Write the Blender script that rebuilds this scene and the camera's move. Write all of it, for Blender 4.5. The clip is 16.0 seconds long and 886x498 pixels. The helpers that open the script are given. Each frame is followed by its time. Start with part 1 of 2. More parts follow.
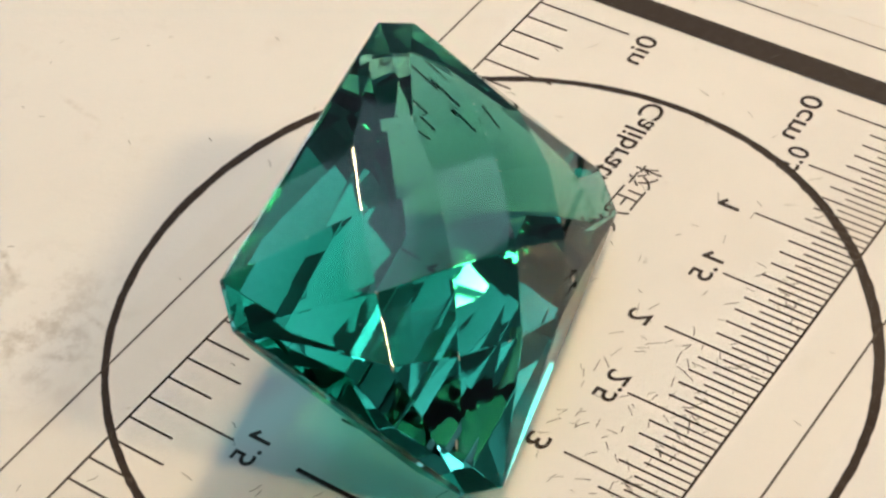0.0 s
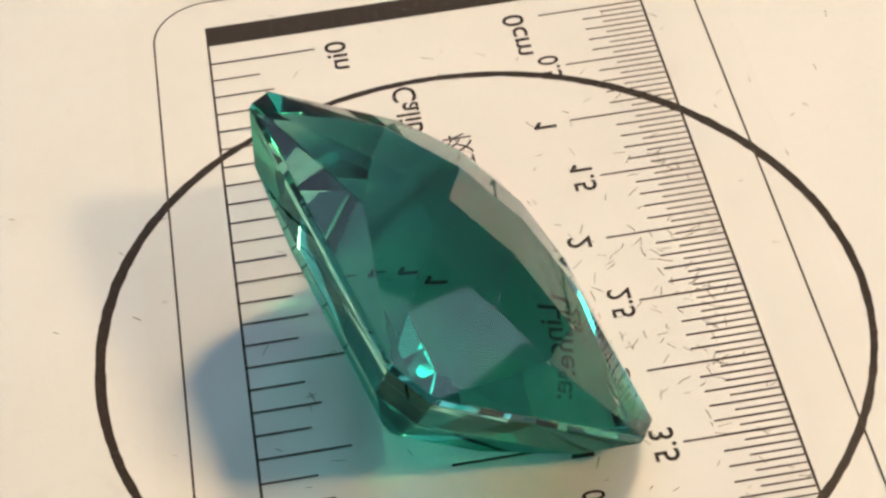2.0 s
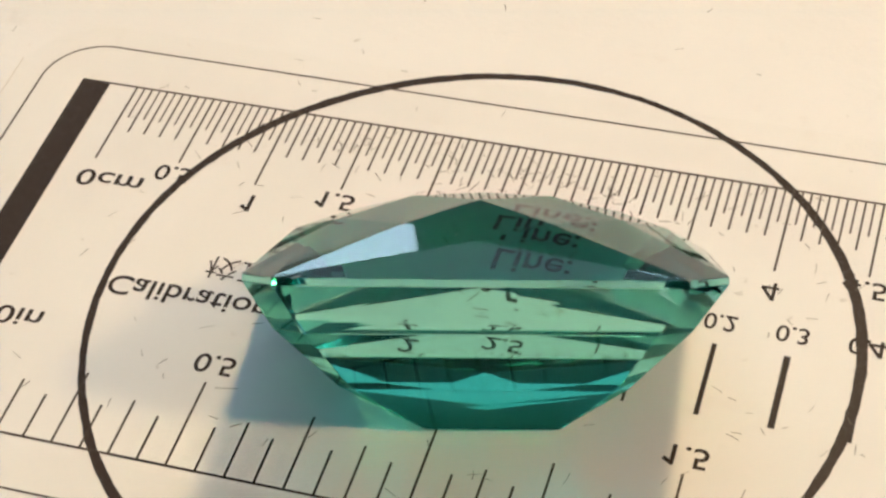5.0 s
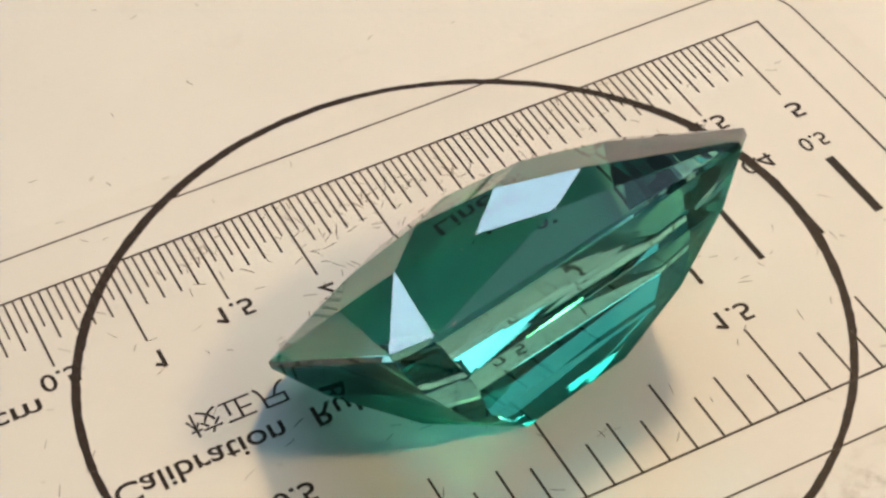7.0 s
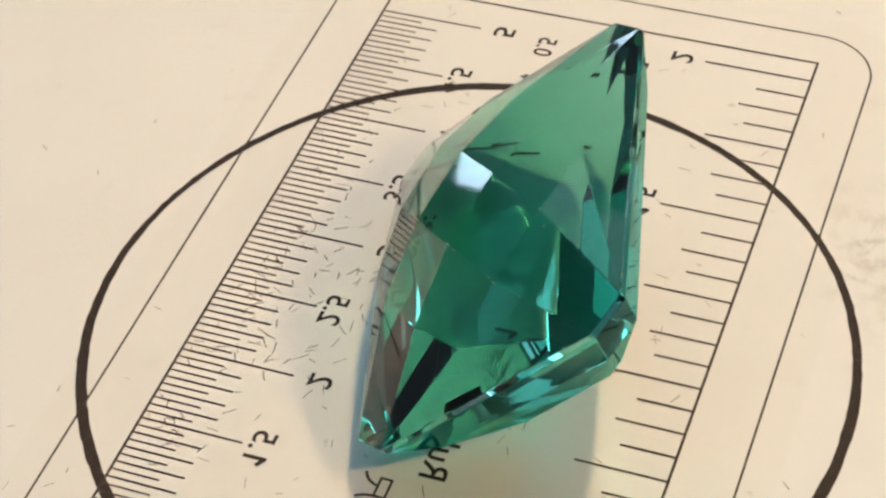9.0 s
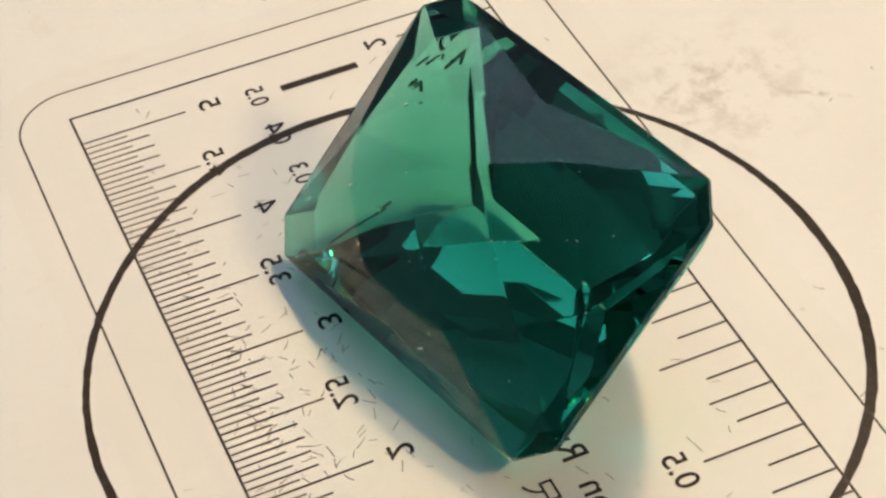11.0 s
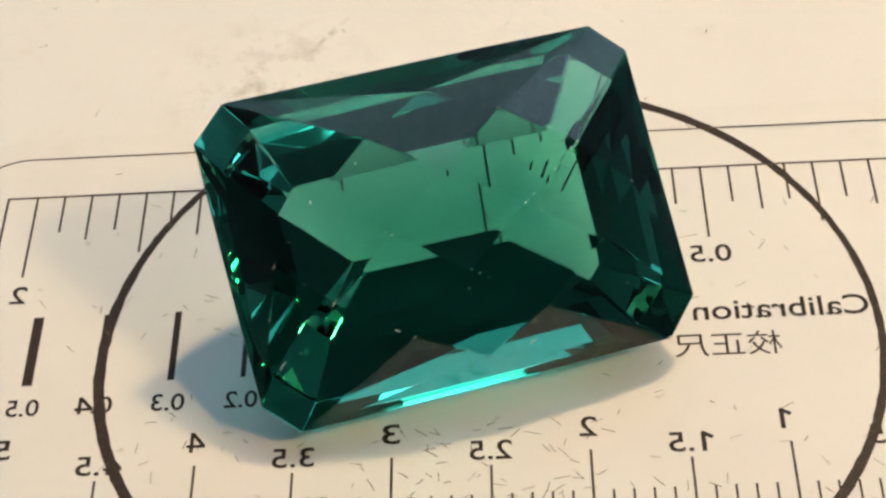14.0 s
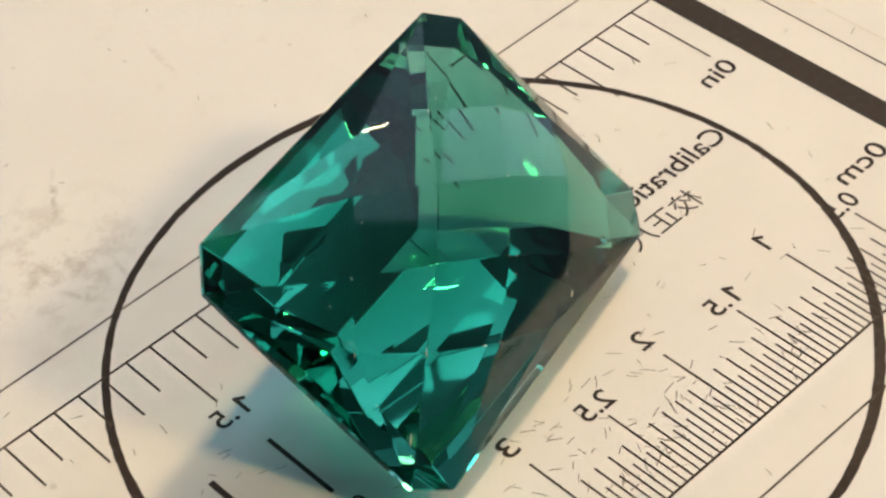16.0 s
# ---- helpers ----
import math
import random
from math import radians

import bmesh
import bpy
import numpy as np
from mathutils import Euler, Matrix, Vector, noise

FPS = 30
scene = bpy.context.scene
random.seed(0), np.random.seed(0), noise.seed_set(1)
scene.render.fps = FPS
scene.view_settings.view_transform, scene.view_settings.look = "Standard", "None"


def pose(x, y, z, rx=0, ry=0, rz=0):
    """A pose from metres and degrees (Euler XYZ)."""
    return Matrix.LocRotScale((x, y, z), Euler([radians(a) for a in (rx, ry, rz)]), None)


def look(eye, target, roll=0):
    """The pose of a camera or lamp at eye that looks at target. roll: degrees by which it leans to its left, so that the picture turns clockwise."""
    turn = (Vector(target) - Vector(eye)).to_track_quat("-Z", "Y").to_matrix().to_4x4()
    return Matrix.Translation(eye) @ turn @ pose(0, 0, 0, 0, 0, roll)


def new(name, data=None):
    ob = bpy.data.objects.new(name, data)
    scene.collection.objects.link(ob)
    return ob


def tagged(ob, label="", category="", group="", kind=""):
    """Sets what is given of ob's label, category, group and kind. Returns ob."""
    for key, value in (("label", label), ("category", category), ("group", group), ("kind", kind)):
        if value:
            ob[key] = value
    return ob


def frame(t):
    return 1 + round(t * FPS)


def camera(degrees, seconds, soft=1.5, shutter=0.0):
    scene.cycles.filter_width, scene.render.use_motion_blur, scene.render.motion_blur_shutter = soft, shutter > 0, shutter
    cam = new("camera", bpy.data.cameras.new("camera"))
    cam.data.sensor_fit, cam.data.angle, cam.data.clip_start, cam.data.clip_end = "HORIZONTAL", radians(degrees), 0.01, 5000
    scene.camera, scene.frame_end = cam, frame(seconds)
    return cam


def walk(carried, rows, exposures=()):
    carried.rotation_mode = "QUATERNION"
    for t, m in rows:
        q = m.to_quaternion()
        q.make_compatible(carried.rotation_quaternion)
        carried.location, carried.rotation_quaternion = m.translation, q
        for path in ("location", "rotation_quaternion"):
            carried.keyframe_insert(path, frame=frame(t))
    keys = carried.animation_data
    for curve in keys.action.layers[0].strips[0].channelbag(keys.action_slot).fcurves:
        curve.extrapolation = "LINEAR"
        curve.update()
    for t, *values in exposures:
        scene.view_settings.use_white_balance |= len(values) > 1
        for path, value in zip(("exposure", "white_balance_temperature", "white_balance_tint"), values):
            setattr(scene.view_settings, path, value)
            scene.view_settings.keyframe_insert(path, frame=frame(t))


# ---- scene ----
CM = 0.01

# ---- the camera: it stands still, 11 cm from the stone, looking down at 45 degrees ----
cam = camera(24.288, 16.0, soft=2.6)
EYE = Matrix.Translation((0, -7.4199 * CM, 8.0321 * CM)) @ Matrix.Rotation(0.018925, 4, "Z") @ Matrix.Rotation(0.788541, 4, "X") @ Matrix.Rotation(-0.082423, 4, "Z")
walk(cam, [(0.0, EYE), (16.0, EYE)],
     exposures=[(0.0, 0.21), (1.0, 0.24), (1.5, 0.31), (2.0, 0.31), (3.0, 0.20), (3.5, 0.16), (4.0, 0.28), (4.5, 0.33), (7.0, 0.14), (8.0, 0.21), (9.0, 0.20), (11.5, 0.24), (14.5, 0.24), (15.5, 0.21), (16.0, 0.20)])

scene.cycles.blur_glossy = 0.0     # sharp light through the stone

# ---- light: two warm lamps, an added soft cool fill overhead, cool windows at the back and the side ----
world = bpy.data.worlds.new("room_air")
scene.world = world
world.use_nodes = True
world.node_tree.nodes["Background"].inputs["Color"].default_value = (0.55, 0.62, 0.75, 1)
world.node_tree.nodes["Background"].inputs["Strength"].default_value = 0.05


def area_lamp(name, eye, target, sx, sy, watts, colour):
    data = bpy.data.lights.new(name, "AREA")
    data.shape, data.size, data.size_y = "RECTANGLE", sx, sy
    data.energy, data.color = watts, colour
    ob = new(name, data)
    ob.matrix_world = look(eye, target)
    return ob


def toward(az, el, dist):
    a, e = radians(az), radians(el)
    return (dist * math.cos(e) * math.cos(a), dist * math.cos(e) * math.sin(a), dist * math.sin(e))


area_lamp("desk_lamp_light", toward(58, 55, 0.60), (0, 0, 0), 0.055, 0.055, 1.85, (1.0, 0.70, 0.375))
area_lamp("side_lamp_light", toward(-26, 43, 0.75), (0, 0, 0), 0.070, 0.070, 2.15, (1.0, 0.70, 0.375))
# added panel under the ceiling, fills the shadows with cool daylight
area_lamp("overhead_daylight_fill", (0.30, 1.0, 1.88), (0.30, 0.95, 0), 3.2, 1.95, 17.0, (0.60, 0.80, 1.0))
area_lamp("side_window_light", toward(12, 56, 1.7), (0, 0, 0), 0.35, 0.35, 0.30, (0.55, 0.80, 1.0))
area_lamp("window_pane_light", (-0.27, 1.93, 0.43), (-0.2, 0, 0.2), 0.30, 0.85, 5.0, (0.58, 0.79, 1.0))
area_lamp("window_pane_light", (-1.12, 1.93, 0.26), (-0.5, 0, 0.1), 0.35, 0.48, 4.0, (0.58, 0.79, 1.0))
area_lamp("window_pane_light", (0.55, 1.93, 1.36), (0.3, 0, 0.6), 0.35, 0.40, 4.0, (0.58, 0.79, 1.0))
area_lamp("window_pane_light", (1.93, 1.2, 1.0), (0, 0.9, 0.7), 1.25, 1.25, 6.5, (0.60, 0.80, 1.0))


# ---- materials ----
def nodes_of(name):
    m = bpy.data.materials.new(name)
    m.use_nodes = True
    nt = m.node_tree
    return m, nt, nt.nodes, nt.links, nt.nodes["Principled BSDF"]


def put(nt, kind, **values):
    n = nt.nodes.new(kind)
    for key, value in values.items():
        n.inputs[key.replace("_", " ")].default_value = value
    return n


def mix_colour(nt, fac, a, b):
    n = nt.nodes.new("ShaderNodeMix")
    n.data_type = "RGBA"
    for socket, value in ((n.inputs[0], fac), (n.inputs[6], a), (n.inputs[7], b)):
        if isinstance(value, (int, float, tuple)):
            socket.default_value = value
        else:
            nt.links.new(value, socket)
    return n.outputs[2]


def ramp(nt, value, lo, hi, a=0.0, b=1.0):
    n = nt.nodes.new("ShaderNodeMapRange")
    nt.links.new(value, n.inputs["Value"])
    for key, v in (("From Min", lo), ("From Max", hi), ("To Min", a), ("To Max", b)):
        n.inputs[key].default_value = v
    return n.outputs["Result"]


def times(nt, a, b):
    n = nt.nodes.new("ShaderNodeMath")
    n.operation = "MULTIPLY"
    nt.links.new(a, n.inputs[0])
    nt.links.new(b, n.inputs[1]) if not isinstance(b, (int, float)) else setattr(n.inputs[1], "default_value", b)
    return n.outputs[0]


def noise_of(nt, coord, scale, detail=4.0, rough=0.55):
    n = put(nt, "ShaderNodeTexNoise", Scale=scale, Detail=detail, Roughness=rough)
    nt.links.new(coord, n.inputs["Vector"])
    return n.outputs["Fac"]


def paper_material():
    """White painted disc, worn: soft grey clouds, one brown smeared stain, fine specks, faint relief."""
    m, nt, ns, ln, bsdf = nodes_of("worn_white_board")
    co = ns.new("ShaderNodeTexCoord").outputs["Object"]
    cloud = ramp(nt, noise_of(nt, co, 70, 5), 0.35, 0.75)
    base = mix_colour(nt, times(nt, cloud, 0.55), (0.80, 0.775, 0.735, 1), (0.735, 0.70, 0.65, 1))
    # the smeared stain, 2.4 cm from the middle
    mp = ns.new("ShaderNodeMapping")
    mp.inputs["Location"].default_value = (-0.0124, 0.0213, 0)
    ln.new(co, mp.inputs["Vector"])
    dist = ns.new("ShaderNodeVectorMath")
    dist.operation = "LENGTH"
    ln.new(mp.outputs["Vector"], dist.inputs[0])
    near = ramp(nt, dist.outputs["Value"], 0.0075, 0.001)
    smear = ramp(nt, noise_of(nt, co, 420, 6, 0.7), 0.485, 0.62)
    soft = ramp(nt, noise_of(nt, co, 160, 4), 0.45, 0.75)
    base = mix_colour(nt, times(nt, times(nt, near, smear), 0.5), base, (0.36, 0.29, 0.22, 1))
    base = mix_colour(nt, times(nt, times(nt, near, soft), 0.1), base, (0.55, 0.45, 0.36, 1))
    # long brown streaks beside it
    for x, y, turn, long, wide, deep in ((0.888, -2.59, -124, 0.26, 0.028, 0.5), (1.27, -1.81, -60, 0.17, 0.035, 0.4), (0.99, -1.82, -104, 0.13, 0.025, 0.35), (-0.31, -3.10, -100, 0.22, 0.03, 0.25)):
        mp = ns.new("ShaderNodeMapping")
        mp.vector_type = "TEXTURE"
        mp.inputs["Location"].default_value = (x * CM, y * CM, 0)
        mp.inputs["Rotation"].default_value = (0, 0, radians(turn))
        mp.inputs["Scale"].default_value = (long * CM, wide * CM, CM)
        ln.new(co, mp.inputs["Vector"])
        dist = ns.new("ShaderNodeVectorMath")
        dist.operation = "LENGTH"
        ln.new(mp.outputs["Vector"], dist.inputs[0])
        band = times(nt, ramp(nt, dist.outputs["Value"], 1.1, 0.3), ramp(nt, noise_of(nt, co, 1100, 5, 0.7), 0.42, 0.60))
        base = mix_colour(nt, times(nt, band, deep), base, (0.34, 0.28, 0.21, 1))
    speck = ramp(nt, noise_of(nt, co, 900, 2, 0.4), 0.74, 0.80)
    base = mix_colour(nt, times(nt, speck, 0.45), base, (0.42, 0.37, 0.31, 1))
    grime = times(nt, ramp(nt, noise_of(nt, co, 230, 6, 0.65), 0.60, 0.74), 0.22)
    base = mix_colour(nt, grime, base, (0.58, 0.52, 0.45, 1))
    ln.new(base, bsdf.inputs["Base Color"])
    bsdf.inputs["Roughness"].default_value = 0.62
    bsdf.inputs["Specular IOR Level"].default_value = 0.25
    bump = put(nt, "ShaderNodeBump", Strength=0.12, Distance=0.0002)
    ln.new(noise_of(nt, co, 1500, 4), bump.inputs["Height"])
    ln.new(bump.outputs["Normal"], bsdf.inputs["Normal"])
    return m


def ink_material(name, colour, fade):
    """Black print, worn thin where the noise is high."""
    m, nt, ns, ln, bsdf = nodes_of(name)
    co = ns.new("ShaderNodeTexCoord").outputs["Object"]
    worn = ramp(nt, noise_of(nt, co, 2600, 4, 0.7), 0.50, 0.72)
    ln.new(mix_colour(nt, times(nt, worn, fade), colour, (0.30, 0.25, 0.20, 1)), bsdf.inputs["Base Color"])
    bsdf.inputs["Roughness"].default_value = 0.55
    bsdf.inputs["Specular IOR Level"].default_value = 0.06
    return m


def film_material():
    """Clear plastic film: light passes, a little gloss on top."""
    m, nt, ns, ln, bsdf = nodes_of("clear_film")
    clear = put(nt, "ShaderNodeBsdfTransparent", Color=(0.997, 0.996, 0.993, 1))
    gloss = put(nt, "ShaderNodeBsdfGlossy", Color=(1, 1, 1, 1), Roughness=0.35)
    mix = put(nt, "ShaderNodeMixShader", Fac=0.002)
    ln.new(clear.outputs[0], mix.inputs[1])
    ln.new(gloss.outputs[0], mix.inputs[2])
    ln.new(mix.outputs[0], ns["Material Output"].inputs["Surface"])
    ns.remove(bsdf)
    return m


def gem_material(name, inner, roughness):
    """Green glass. The thicker the stone is at a point, from its rim inwards, the more of the light its body soaks up."""
    m, nt, ns, ln, bsdf = nodes_of(name)
    co = ns.new("ShaderNodeTexCoord").outputs["Object"]
    split = ns.new("ShaderNodeSeparateXYZ")
    ln.new(co, split.inputs[0])

    def maths(op, a, b=None):
        n = ns.new("ShaderNodeMath")
        n.operation = op
        for socket, v in zip(n.inputs, (a, b)):
            if isinstance(v, (int, float)):
                socket.default_value = v
            elif v is not None:
                ln.new(v, socket)
        return n.outputs[0]

    in_x = maths("SUBTRACT", 1.15 * CM, maths("ABSOLUTE", split.outputs[0]))
    in_y = maths("SUBTRACT", 0.855 * CM, maths("ABSOLUTE", split.outputs[1]))
    thick = maths("ADD", maths("MULTIPLY", maths("MAXIMUM", maths("MINIMUM", in_x, in_y), 0.0), THICKEN / CM), 0.03)

    def body(share, least):
        c = ns.new("ShaderNodeCombineColor")
        way = maths("ADD", maths("MULTIPLY", thick, share), least)
        for k, soak in enumerate(SOAK):
            ln.new(maths("POWER", math.exp(-soak), way), c.inputs[k])
        return c.outputs[0]

    if inner:
        # the pavilion sends the light back through the body once more
        ns.remove(bsdf)
        bsdf = put(nt, "ShaderNodeBsdfGlass", Roughness=roughness, IOR=1.52)
        ln.new(body(0.35, 0.64), bsdf.inputs["Color"])
        ln.new(bsdf.outputs[0], ns["Material Output"].inputs["Surface"])
    else:
        ln.new(body(1.0, 0.0), bsdf.inputs["Base Color"])
        bsdf.inputs["Transmission Weight"].default_value = 1.0
        bsdf.inputs["IOR"].default_value = 1.52
        bsdf.inputs["Roughness"].default_value = roughness
    # hairline polishing marks
    mp = ns.new("ShaderNodeMapping")
    mp.inputs["Scale"].default_value = (1.0, 0.06, 0.3)
    mp.inputs["Rotation"].default_value = (0.3, 0.2, 0.6)
    ln.new(co, mp.inputs["Vector"])
    bump = put(nt, "ShaderNodeBump", Strength=1.0, Distance=0.00000003)
    ln.new(noise_of(nt, mp.outputs["Vector"], 9000, 3, 0.7), bump.inputs["Height"])
    ln.new(bump.outputs["Normal"], bsdf.inputs["Normal"])
    return m


def wall_material(name, colour):
    m, nt, ns, ln, bsdf = nodes_of(name)
    co = ns.new("ShaderNodeTexCoord").outputs["Object"]
    n = ramp(nt, noise_of(nt, co, 3, 5), 0.3, 0.7)
    dark = tuple(c * 0.85 for c in colour[:3]) + (1,)
    ln.new(mix_colour(nt, n, colour, dark), bsdf.inputs["Base Color"])
    bsdf.inputs["Roughness"].default_value = 0.8
    return m


PAPER = paper_material()
PEN = ink_material("brown_black_pen", (0.042, 0.029, 0.022, 1), 0.1)
PRINT = ink_material("black_print", (0.040, 0.029, 0.022, 1), 0.08)
FINE = ink_material("fine_black_print", (0.058, 0.042, 0.030, 1), 0.35)
HAIR = ink_material("grey_scratch", (0.115, 0.092, 0.070, 1), 0.4)
# colour of the faint shade drawn along the film's edge
FAINT = ink_material("faint_edge_shade", (0.65, 0.60, 0.53, 1), 0.3)
FILM = film_material()
DUST = wall_material("pale_dust", (0.62, 0.60, 0.56, 1))
SOAK, THICKEN = (1.70, 0.53, 0.75), 1.60     # what the body soaks up of red, green and blue in a centimetre
CROWN = gem_material("polished_green_glass", False, 0.03)
DEEP = gem_material("deep_green_glass", True, 0.0)
WALL = wall_material("room_wall_paint", (0.45, 0.45, 0.45, 1))
# unseen south wall: its near-black colour stands in for the shade behind the camera
DARK = wall_material("dark_behind_camera", (0.05, 0.05, 0.05, 1))
WOOD = wall_material("brown_table_wood", (0.20, 0.13, 0.08, 1))


# ---- mesh helpers ----
def part(name, bm, material, parent, label=""):
    me = bpy.data.meshes.new(name)
    bm.to_mesh(me)
    bm.free()
    me.materials.append(material)
    ob = new(name, me)
    ob.parent = parent
    if label:
        tagged(ob, label)
    return ob


def thing(name, label, category, **more):
    return tagged(new(name), label, category, **more)


def lathe(profile, steps=96):
    """A turned solid from (radius, z) pairs."""
    bm = bmesh.new()
    rings = []
    for r, z in profile:
        if r <= 0:
            rings.append([bm.verts.new((0, 0, z))] * steps)
        else:
            rings.append([bm.verts.new((r * math.cos(2 * math.pi * k / steps), r * math.sin(2 * math.pi * k / steps), z)) for k in range(steps)])
    for a, b in zip(rings, rings[1:]):
        for k in range(steps):
            loop = []
            for v in (a[k], a[(k + 1) % steps], b[(k + 1) % steps], b[k]):
                if v not in loop:
                    loop.append(v)
            if len(loop) > 2:
                bm.faces.new(loop)
    bmesh.ops.recalc_face_normals(bm, faces=bm.faces)
    return bm


def slab(x0, y0, z0, x1, y1, z1):
    bm = bmesh.new()
    bmesh.ops.create_cube(bm, size=1)
    for v in bm.verts:
        v.co = Vector(((x0 + x1) / 2 + v.co.x * (x1 - x0), (y0 + y1) / 2 + v.co.y * (y1 - y0), (z0 + z1) / 2 + v.co.z * (z1 - z0)))
    return bm


def quad(bm, x0, y0, x1, y1, z):
    bm.faces.new([bm.verts.new(p) for p in ((x0, y0, z), (x1, y0, z), (x1, y1, z), (x0, y1, z))])


def stroke(bm, a, b, width, z):
    """A flat stroke from a to b."""
    a, b = Vector(a), Vector(b)
    n = (b - a).normalized()
    n = Vector((-n.y, n.x)) * width / 2
    bm.faces.new([bm.verts.new((p.x, p.y, z)) for p in (a - n, b - n, b + n, a + n)])


# ---- the room ----
def room():
    for name, box in (
        ("wall_north", (-2.1, 2.0, -0.78, 2.1, 2.1, 1.9)),
        ("wall_south", (-2.1, -2.1, -0.78, 2.1, -2.0, 1.9)),
        ("wall_east", (2.0, -2.0, -0.78, 2.1, 2.0, 1.9)),
        ("wall_west", (-2.1, -2.0, -0.78, -2.0, 2.0, 1.9)),
        ("floor", (-2.1, -2.1, -0.88, 2.1, 2.1, -0.78)),
        ("ceiling", (-2.1, -2.1, 1.9, 2.1, 2.1, 2.0)),
    ):
        # the south wall is darkened so that facets facing the camera mirror dark
        tagged(part(name, slab(*box), DARK if name == "wall_south" else WALL, None), "plain unseen room surface", "wall", kind="structure")
    table = thing("table", "plain brown wooden table under the turntable", "table")
    part("tabletop", slab(-0.6, -0.4, -0.055, 0.6, 0.5, -0.03), WOOD, table)
    for x in (-0.55, 0.55):
        for y in (-0.35, 0.45):
            part("leg", slab(x - 0.03, y - 0.03, -0.78, x + 0.03, y + 0.03, -0.055), WOOD, table)


room()


# ---- the turntable with the pen circle ----
def turntable():
    ob = thing("turntable", "white worn stained disc with a hand-drawn black circle", "turntable")
    disc = part("disc", lathe([(0, -0.006), (0.118, -0.006), (0.1195, -0.005), (0.12, -0.003), (0.1195, -0.001), (0.118, 0.0), (0, 0.0)]), PAPER, ob)
    part("foot", lathe([(0, -0.03), (0.07, -0.03), (0.072, -0.028), (0.06, -0.0062), (0, -0.0062)], 48), PAPER, ob)
    bm = bmesh.new()
    rng = random.Random(4)
    steps, ring = 240, []
    for k in range(steps):
        a = 2 * math.pi * k / steps
        r = 2.052 + 0.012 * math.sin(2 * a + 0.6) + 0.006 * math.sin(5 * a) + rng.uniform(-0.002, 0.002)
        w = 0.026 + 0.005 * math.sin(a * 3 + 1) + rng.uniform(-0.0025, 0.0025)
        ring.append([bm.verts.new(((-0.060 + (r + s * w) * math.cos(a)) * CM, (0.039 + (r + s * w) * math.sin(a)) * CM, 0.000012)) for s in (-1, 1)])
    for k in range(steps):
        p, q = ring[k], ring[(k + 1) % steps]
        bm.faces.new((p[0], p[1], q[1], q[0]))
    part("drawn_circle", bm, PEN, ob, "hand-drawn black pen circle")
    return ob


# ---- the calibration ruler: clear film with mirrored print ----
U0, V0 = -2.5606, 1.4682     # where the zero of the centimetre edge lies on the disc
INK_Z = 0.00002


def on_disc(u, v):
    return (U0 + u) * CM, (V0 - v) * CM


def frame_line(bm, u0, v0, u1, v1, width, radius=0.0):
    """A rounded rectangular outline."""
    pts = []
    if radius:
        for cu, cv, a0 in ((u1 - radius, v1 - radius, 0), (u0 + radius, v1 - radius, 90), (u0 + radius, v0 + radius, 180), (u1 - radius, v0 + radius, 270)):
            for k in range(13):
                a = radians(a0 + 90 * k / 12)
                pts.append(((cu + radius * math.cos(a), cv + radius * math.sin(a)), (math.cos(a), math.sin(a))))
    else:
        h = 1
        pts = [((u1, v1), (h, h)), ((u0, v1), (-h, h)), ((u0, v0), (-h, -h)), ((u1, v0), (h, -h))]
    ring = []
    for (u, v), (nu, nv) in pts:
        ring.append([bm.verts.new((*on_disc(u + s * nu * width / 2, v + s * nv * width / 2), INK_Z)) for s in (-1, 1)])
    for k in range(len(ring)):
        p, q = ring[k], ring[(k + 1) % len(ring)]
        bm.faces.new((p[0], q[0], q[1], p[1]))
    bmesh.ops.recalc_face_normals(bm, faces=bm.faces)


def lettering(name, words, u, v, width, height, parent, heavy=0.010, label=""):
    """Mirrored print, centred at u, v, fitted to a width and height in centimetres."""
    cu = bpy.data.curves.new(name, "FONT")
    cu.body, cu.offset, cu.resolution_u = words, heavy, 4
    tmp = new("tmp", cu)
    bpy.context.view_layer.update()
    me = bpy.data.meshes.new_from_object(tmp.evaluated_get(bpy.context.evaluated_depsgraph_get()))
    bpy.data.objects.remove(tmp)
    xs, ys = [p.co.x for p in me.vertices], [p.co.y for p in me.vertices]
    if not xs:
        return None
    x0, x1, y0, y1 = min(xs), max(xs), min(ys), max(ys)
    for p in me.vertices:
        x, y = on_disc(u + ((p.co.x - x0) / (x1 - x0) - 0.5) * width, v + ((p.co.y - y0) / (y1 - y0) - 0.5) * height)
        p.co = (x, y, INK_Z)
    me.flip_normals()
    me.name = name
    me.materials.clear()
    me.materials.append(PRINT)
    ob = new(name, me)
    ob.parent = parent
    return tagged(ob, label) if label else ob


def one(u, v, height, parent):
    """The numeral one: an upright with a flag."""
    bm = bmesh.new()
    h, w = height / 2, 0.024
    for a, b in (((u + 0.012, v - h), (u + 0.012, v + h)), ((u + 0.018, v + h - 0.006), (u - 0.034, v + h - 0.040))):
        stroke(bm, on_disc(*a), on_disc(*b), w * CM, INK_Z + (0.000002 if b[0] < u else 0))
    return part("numeral", bm, PRINT, parent)


def four(u, v, height, parent):
    """The numeral four: a slanted stroke, a bar and an upright."""
    bm = bmesh.new()
    h, w = height / 2, 0.020
    for k, (a, b) in enumerate((((u + 0.020, v - h), (u + 0.020, v + h)), ((u + 0.020, v + h - 0.004), (u - 0.044, v - 0.026)), ((u - 0.050, v - 0.026), (u + 0.046, v - 0.026)))):
        stroke(bm, on_disc(*a), on_disc(*b), w * CM, INK_Z + 0.000002 * k)
    return part("numeral", bm, PRINT, parent)


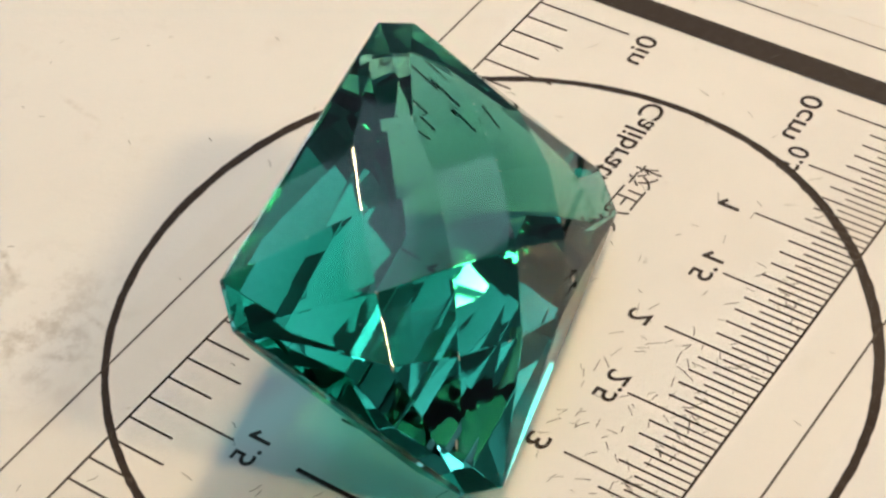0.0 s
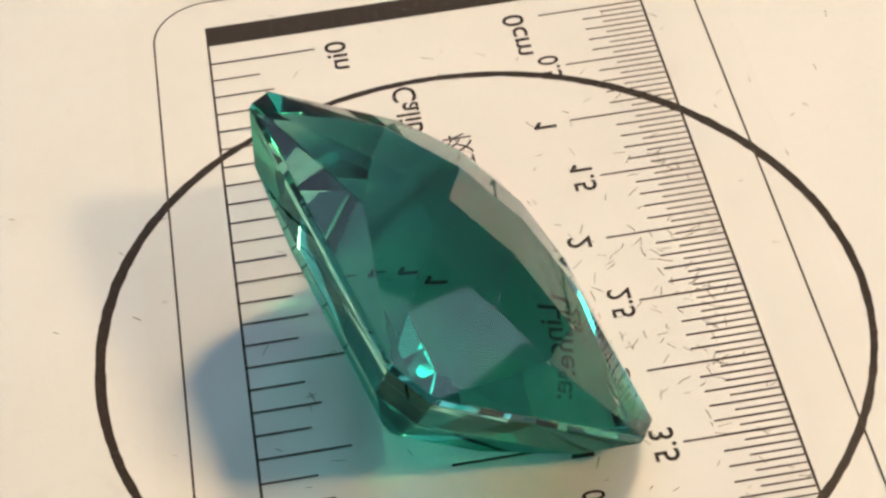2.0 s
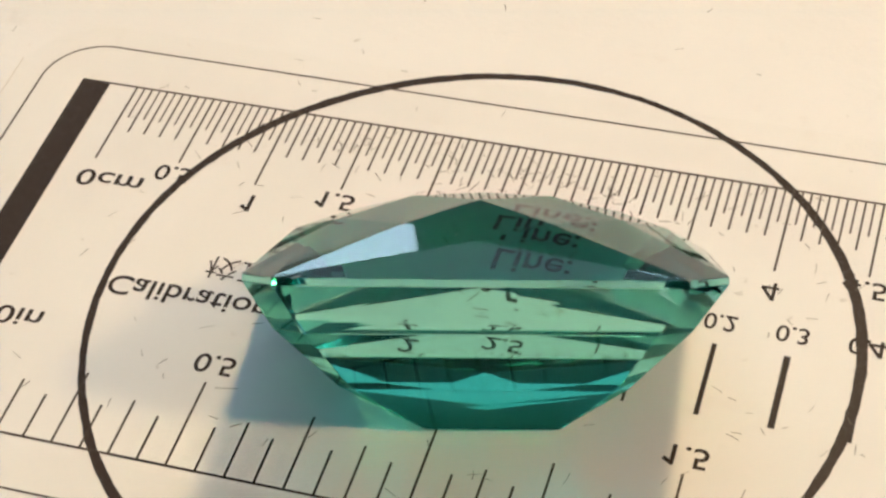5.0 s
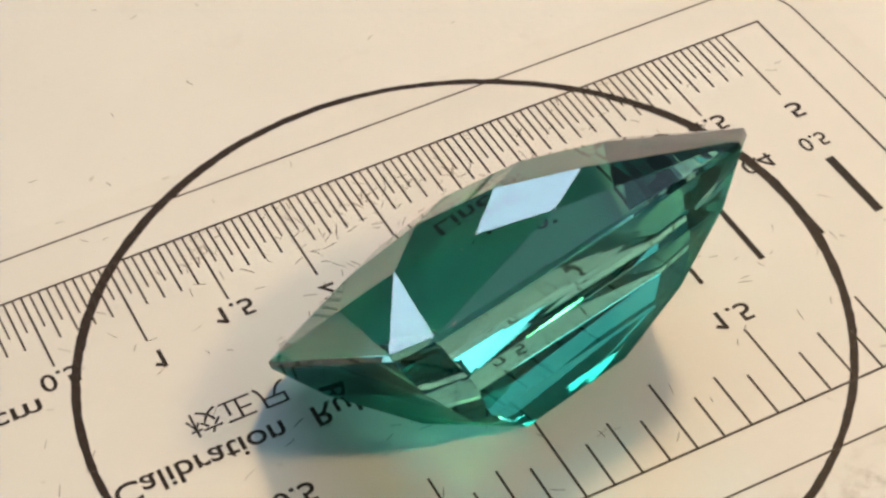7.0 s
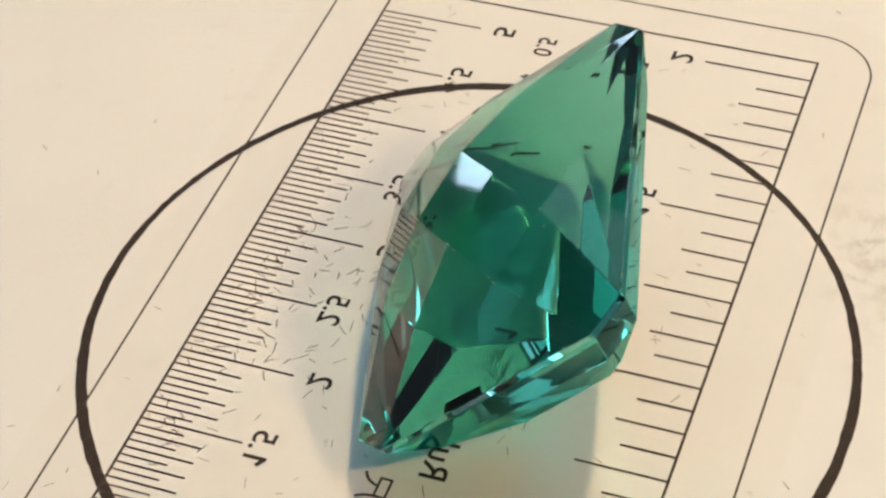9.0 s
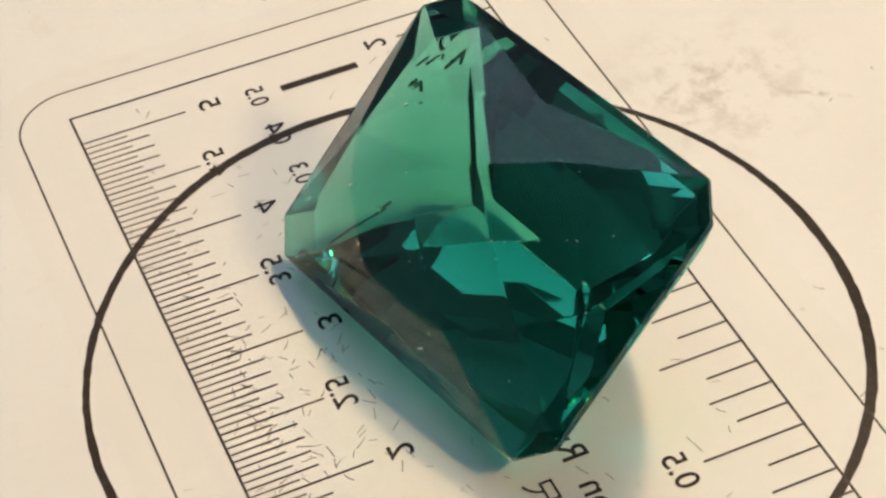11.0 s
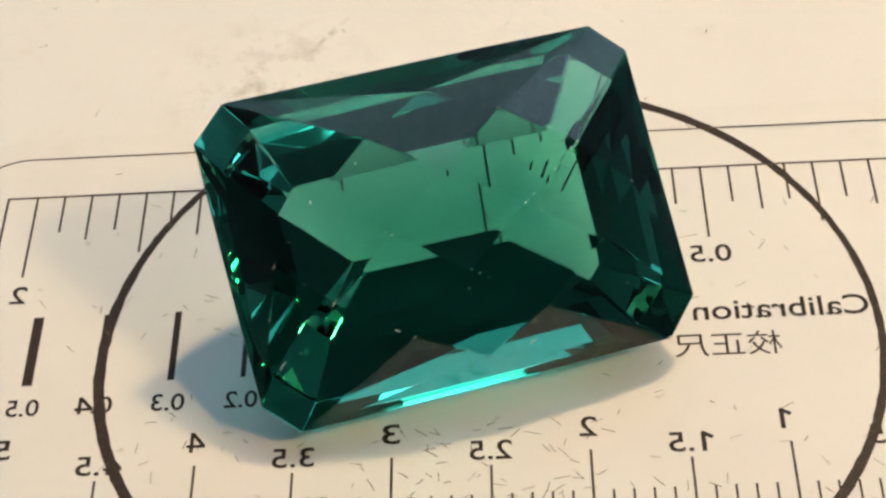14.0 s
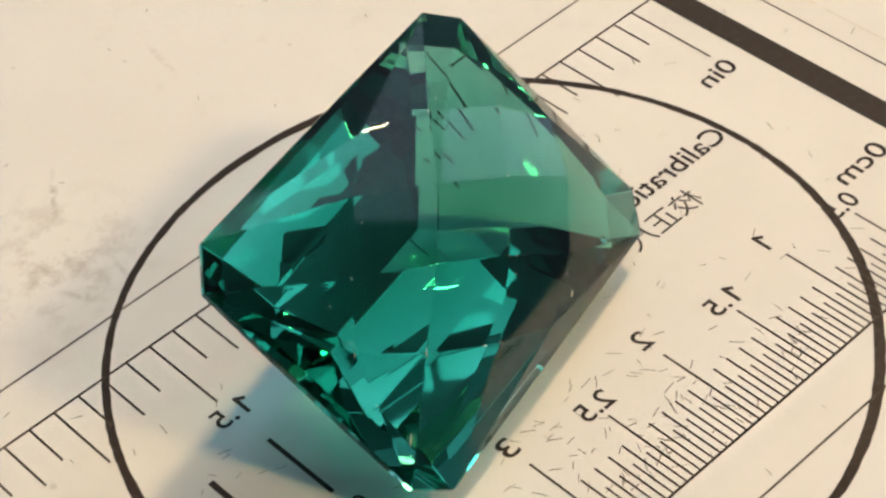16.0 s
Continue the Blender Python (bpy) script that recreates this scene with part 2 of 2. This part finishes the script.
def ruler():
    ob = thing("calibration_ruler", "clear plastic calibration ruler lying face down, black mirrored print", "ruler")
    # the film: a thin rounded plate
    bm = bmesh.new()
    loop = []
    r, u0, u1, v0, v1 = 0.53, -0.806, 5.69, -0.505, 3.21
    for cu, cv, a0 in ((u1 - r, v1 - r, 0), (u0 + r, v1 - r, 90), (u0 + r, v0 + r, 180), (u1 - r, v0 + r, 270)):
        for k in range(13):
            a = radians(a0 + 90 * k / 12)
            loop.append((cu + r * math.cos(a), cv + r * math.sin(a)))
    top = [bm.verts.new((*on_disc(*p), 0.00008)) for p in loop]
    low = [bm.verts.new((*on_disc(*p), 0.00004)) for p in loop]
    bm.faces.new(top)
    bm.faces.new(low[::-1])
    for k in range(len(top)):
        bm.faces.new((top[k], low[k], low[(k + 1) % len(low)], top[(k + 1) % len(top)]))
    bmesh.ops.recalc_face_normals(bm, faces=bm.faces)
    part("film", bm, FILM, ob, "thin clear plastic film with rounded corners")
    bm = bmesh.new()
    frame_line(bm, -0.627, -0.325, 5.512, 3.030, 0.0125, 0.355)
    part("outer_outline", bm, FINE, ob)
    # the shadow line at the cut edge of the film, drawn as faint broken strokes
    bm = bmesh.new()
    rng = random.Random(3)
    v = -0.1
    while v < 2.7:
        w = min(2.75, v + rng.uniform(0.25, 0.9))
        stroke(bm, on_disc(-0.806, v), on_disc(-0.806, w), 0.007 * CM, 0.000085)
        v = w + rng.uniform(0.05, 0.3)
    part("film_edge_shade", bm, FAINT, ob, "faint drawn shadow line along the cut edge of the film")
    bm = bmesh.new()
    frame_line(bm, -0.355, 0.0, 5.252, 2.698, 0.015)
    part("inner_outline", bm, FINE, ob)
    bm = bmesh.new()
    quad(bm, *on_disc(-0.358, 2.702), *on_disc(-0.178, -0.005), INK_Z + 0.000004)
    part("end_bar", bm, PRINT, ob, "thick solid black end bar")

    def tick(width, length, name):
        me = bpy.data.meshes.new(name)
        w, l = width * CM / 2, length * CM
        me.from_pydata([(-w, -l, 0), (w, -l, 0), (w, 0, 0), (-w, 0, 0)], [], [(0, 1, 2, 3)])
        me.materials.append(FINE if width < 0.02 else PRINT)
        return me

    def place(me, u, v):
        t = new(me.name, me)
        t.parent = ob
        x, y = on_disc(u, v)
        t.location = (x, y, INK_Z + 0.000004)

    # the centimetre edge, half-millimetre marks
    kinds = {name: tick(w, l, "tick_mark") for name, w, l in (("half", 0.0105, 0.27), ("mm", 0.0120, 0.39), ("five", 0.0128, 0.574), ("cm", 0.0132, 0.647))}
    for k in range(101):
        place(kinds["cm" if k % 20 == 0 else "five" if k % 10 == 0 else "mm" if k % 2 == 0 else "half"], k * 0.05, 0.0)
    # the inch edge, sixteenths
    kinds = {name: tick(0.0138, l, "tick_mark") for name, l in (("16", 0.295), ("8", 0.365), ("4", 0.485), ("2", 0.571), ("1", 0.646))}
    for k in range(33):
        name = "1" if k % 16 == 0 else "2" if k % 8 == 0 else "4" if k % 4 == 0 else "8" if k % 2 == 0 else "16"
        length = {"16": 0.295, "8": 0.365, "4": 0.485, "2": 0.571, "1": 0.646}[name]
        place(kinds[name], k * 2.54 / 16, 2.698 - length)
    # line-width bars, 0.1 to 0.5 mm
    for k in range(5):
        u = 3.41 + k * 0.3825
        place(tick(0.012 + 0.0098 * k + 0.005, 0.497, "width_bar"), u, 1.238)
        if k == 3:
            lettering("numeral", "0.", u - 0.035, 1.083, 0.11, 0.117, ob)
            four(u + 0.060, 1.083, 0.117, ob)
        elif k:
            lettering("numeral", "0.%d" % (k + 1), u, 1.083, 0.173, 0.117, ob)
        else:
            lettering("numeral", "0.", u - 0.03, 1.083, 0.11, 0.117, ob)
            one(u + 0.06, 1.083, 0.117, ob)
    # numerals
    lettering("numeral", "0cm", 0.155, 0.81, 0.40, 0.135, ob)
    for k in range(1, 6):
        if k == 4:
            four(4.005, 0.80, 0.132, ob)
        elif k > 1:
            lettering("numeral", str(k), k + 0.005, 0.80, 0.092, 0.132, ob)
        else:
            one(1.015, 0.80, 0.132, ob)
    for k in range(5):
        if k == 1:
            one(1.42, 0.672, 0.128, ob)
            lettering("numeral", ".5", 1.545, 0.672, 0.125, 0.128, ob)
        elif k == 4:
            four(4.42, 0.672, 0.128, ob)
            lettering("numeral", ".5", 4.545, 0.672, 0.125, 0.128, ob)
        else:
            lettering("numeral", "%d.5" % k, k + 0.5, 0.672, 0.215, 0.128, ob)
    lettering("numeral", "0in", 0.092, 1.925, 0.27, 0.135, ob)
    lettering("numeral", "0.5", 1.272, 2.0, 0.225, 0.132, ob)
    one(2.55, 1.93, 0.132, ob)
    one(3.725, 2.015, 0.132, ob)
    lettering("numeral", ".5", 3.855, 2.015, 0.125, 0.132, ob)
    lettering("numeral", "2", 5.08, 1.912, 0.092, 0.132, ob)
    lettering("word", "Calibration", 0.945, 1.572, 0.93, 0.145, ob, 0.010)
    lettering("word", "Ruler", 1.79, 1.572, 0.44, 0.145, ob, 0.010)
    lettering("word", "\u6821\u6b63\u5c3a", 1.247, 1.325, 0.56, 0.17, ob, 0.0)
    lettering("word", "Line:", 2.86, 1.43, 0.40, 0.145, ob, 0.012)
    return ob


# ---- fine scratches and lint on the ruler and the disc ----
def scratches():
    rng = random.Random(11)
    bm = bmesh.new()

    def hair(x, y, big=1.0):
        a = rng.uniform(0, math.pi)
        l = rng.uniform(0.03, 0.085) * CM * big
        w = rng.uniform(0.0026, 0.0046) * CM
        bend = rng.uniform(-0.25, 0.25)
        p = Vector((x, y)) - Vector((math.cos(a), math.sin(a))) * l / 2
        for k in range(2):
            q = p + Vector((math.cos(a + bend * k), math.sin(a + bend * k))) * l / 2
            stroke(bm, p, q, w, INK_Z + 0.00001)
            p = q

    # dense below the stone along the centimetre scale
    for _ in range(115):
        u, v = rng.gauss(2.6, 0.75), abs(rng.gauss(0.45, 0.35))
        hair(*on_disc(u, v))
    for _ in range(90):
        hair(*on_disc(rng.uniform(0.2, 4.8), rng.uniform(0.3, 2.6)))
    for _ in range(90):
        a, r = rng.uniform(0, 2 * math.pi), 4.4 * math.sqrt(rng.random()) * CM
        hair(r * math.cos(a), r * math.sin(a), 0.9)
    # crossed scratches over the scale
    for cu, cv in ((1.42, 0.2), (1.52, 0.13), (2.45, 0.2), (2.75, 0.22), (3.0, 0.3)):
        for _ in range(7):
            hair(*on_disc(cu + rng.gauss(0, 0.05), cv + rng.gauss(0, 0.05)), 1.1)
    ob = part("scratches", bm, HAIR, None)
    return tagged(ob, "short fine dark scratches and lint on the ruler", "scratches", kind="stuff")


# ---- the stone: a rectangular octagon with a diamond-faceted domed crown and a stepped pavilion ----
def octagon(hl, hw, cut, z):
    return [(sx * x, sy * y, z) for sx in (-1, 1) for sy in (-1, 1) for x, y in ((hl, hw - cut), (hl - cut, hw))]


def gemstone():
    # the girdle is slightly out of true, as cut by hand
    rim = ((-0.971, 0.860), (0.969, 0.832), (1.129, 0.664), (1.150, -0.655), (0.980, -0.844), (-0.967, -0.857), (-1.132, -0.689), (-1.157, 0.688))
    rim += ((-0.345, 0.855), (0.345, 0.846), (-0.345, -0.856), (0.345, -0.852), (1.1395, 0.25), (1.1475, -0.25), (-1.1535, 0.25), (-1.1445, -0.25))
    pts = [(x, y, z) for x, y in rim for z in (0.018, -0.018)]
    # crown: a checkerboard of flat diamonds, each ring of them steeper than the last, a little off the middle
    top, mid, dx, dy = 0.340, 0.245, 0.345, 0.257
    fall = top - mid
    ring = [(0, dy, top), (dx, 0, top), (dx, 2 * dy, mid), (2 * dx, dy, mid)]
    ring += [(0, 0.69, top - fall * (0.69 - dy) / dy), (0.93, 0, top - fall * (0.93 - dx) / dx)]
    ring += [(x, y, mid - 0.088 * (x / dx + y / dy - 3)) for x, y in ((0.68, 0.733), (0.99, 0.512))]
    for x, y, z in ring:
        pts += [(sx * x + 0.022, sy * y - 0.026, z) for sx in ((-1, 1) if x else (1,)) for sy in ((-1, 1) if y else (1,))]
    # pavilion: three steps down to a keel that lies off the middle
    pts += octagon(1.001, 0.695, 0.165, -0.262)
    pts += [(x, y, z) for x, y, z in octagon(0.712, 0.331, 0.070, -0.585) if y > 0]
    pts += [(-0.712, -0.275, -0.585), (-0.642, -0.345, -0.588), (0.712, -0.282, -0.598), (0.642, -0.352, -0.602)]
    pts += [(-0.372, -0.035, -0.846), (0.305, -0.045, -0.852)]
    bm = bmesh.new()
    for p in pts:
        bm.verts.new(Vector(p) * CM)
    bmesh.ops.convex_hull(bm, input=bm.verts)
    bmesh.ops.dissolve_limit(bm, angle_limit=radians(1.2), verts=bm.verts, edges=bm.edges)
    bmesh.ops.bevel(bm, geom=list(bm.edges), offset=0.00003, segments=1, affect="EDGES")
    bmesh.ops.recalc_face_normals(bm, faces=bm.faces)
    # sort the facets into crown, girdle and pavilion
    belts = {"crown": [], "girdle": [], "pavilion": []}
    for f in bm.faces:
        z = sum(v.co.z for v in f.verts) / len(f.verts)
        belts["crown" if z > 0.0145 * CM else "pavilion" if z < -0.0145 * CM else "girdle"].append([v.co.copy() for v in f.verts])
    # it lies tilted on the lowest step of its pavilion
    rest = Matrix.Translation(Vector((0.1175, -0.1328, 0.6834)) * CM) @ Euler([radians(a) for a in (39.87, -1.31, -165.88)]).to_matrix().to_4x4()
    low = min((rest @ v.co).z for v in bm.verts)
    rest = Matrix.Translation((0, 0, 0.00013 - low)) @ rest
    bm.free()
    ob = thing("gemstone", "deep green faceted octagonal gemstone lying tilted on the ruler", "gemstone")
    belt_labels = {"crown": "domed crown cut in flat diamond facets", "girdle": "thin polished rim", "pavilion": "deep green stepped underside ending in a keel"}
    for name, faces in belts.items():
        bm, made = bmesh.new(), {}
        for f in faces:
            loop = []
            for co in f:
                key = tuple(round(c, 7) for c in co)
                if key not in made:
                    made[key] = bm.verts.new(co)
                loop.append(made[key])
            bm.faces.new(loop)
        part(name, bm, DEEP if name == "pavilion" else CROWN, ob, belt_labels[name]).matrix_basis = rest
    return ob


def dust(stone):
    """Tiny pale specks and a few fibres caught on the crown and along its edges."""
    rng = random.Random(23)
    crown = next(c for c in stone.children if c.name.startswith("crown"))
    me = crown.data.copy()
    me.transform(crown.matrix_basis)
    bm = bmesh.new()
    faces = [f for f in me.polygons]
    for k in range(70):
        f = rng.choice(faces)
        loop = [me.vertices[v].co for v in f.vertices]
        a, b = rng.sample(loop, 2)
        t, u = rng.random(), (rng.random() * 0.5 if k % 3 else 0.0)
        p = a.lerp(b, t).lerp(f.center, u) + f.normal * 0.00001
        side = (b - a).normalized()
        up = f.normal.cross(side)
        size = rng.uniform(0.00002, 0.00005)
        long = size * (rng.uniform(4, 9) if k % 11 == 0 else 1.0)
        ring = [bm.verts.new(p + side * long * sx + up * size * sy) for sx, sy in ((-1, -0.6), (0.3, -1), (1, 0.4), (-0.2, 1))]
        tip = bm.verts.new(p + f.normal * size)
        bm.faces.new(ring)
        for i in range(4):
            bm.faces.new((ring[i], ring[(i + 1) % 4], tip))
    bmesh.ops.recalc_face_normals(bm, faces=bm.faces)
    bpy.data.meshes.remove(me)
    return tagged(part("dust", bm, DUST, None), "tiny pale dust specks on the stone", "dust", kind="stuff")


TURNTABLE, RULER, LINT, STONE = turntable(), ruler(), scratches(), gemstone()
SPECKS = dust(STONE)


def motions():
    """The disc turns once in about 16.5 s, and carries the ruler and the stone."""
    wobble = Matrix.Rotation(0.0065, 4, "X") @ Matrix.Rotation(0.0028, 4, "Y")
    turns = [(0.0, -126.63), (0.5, -115.65), (1.0, -104.82), (1.5, -94.05), (2.0, -83.36), (2.5, -72.64), (3.0, -61.83), (3.5, -50.95), (4.0, -40.19), (4.7, -25.07),
             (7.0, 24.29), (8.0, 46.15), (9.0, 67.88), (11.5, 122.36), (12.0, 133.55), (12.5, 144.80), (13.0, 155.92), (13.5, 166.93), (14.0, 177.92),
             (14.5, 188.92), (15.0, 199.85), (15.5, 210.80), (16.0, 221.73)]
    for ob in (TURNTABLE, RULER, LINT, STONE, SPECKS):
        walk(ob, [(t, Matrix.Rotation(radians(a), 4, "Z") @ wobble) for t, a in turns])


motions()
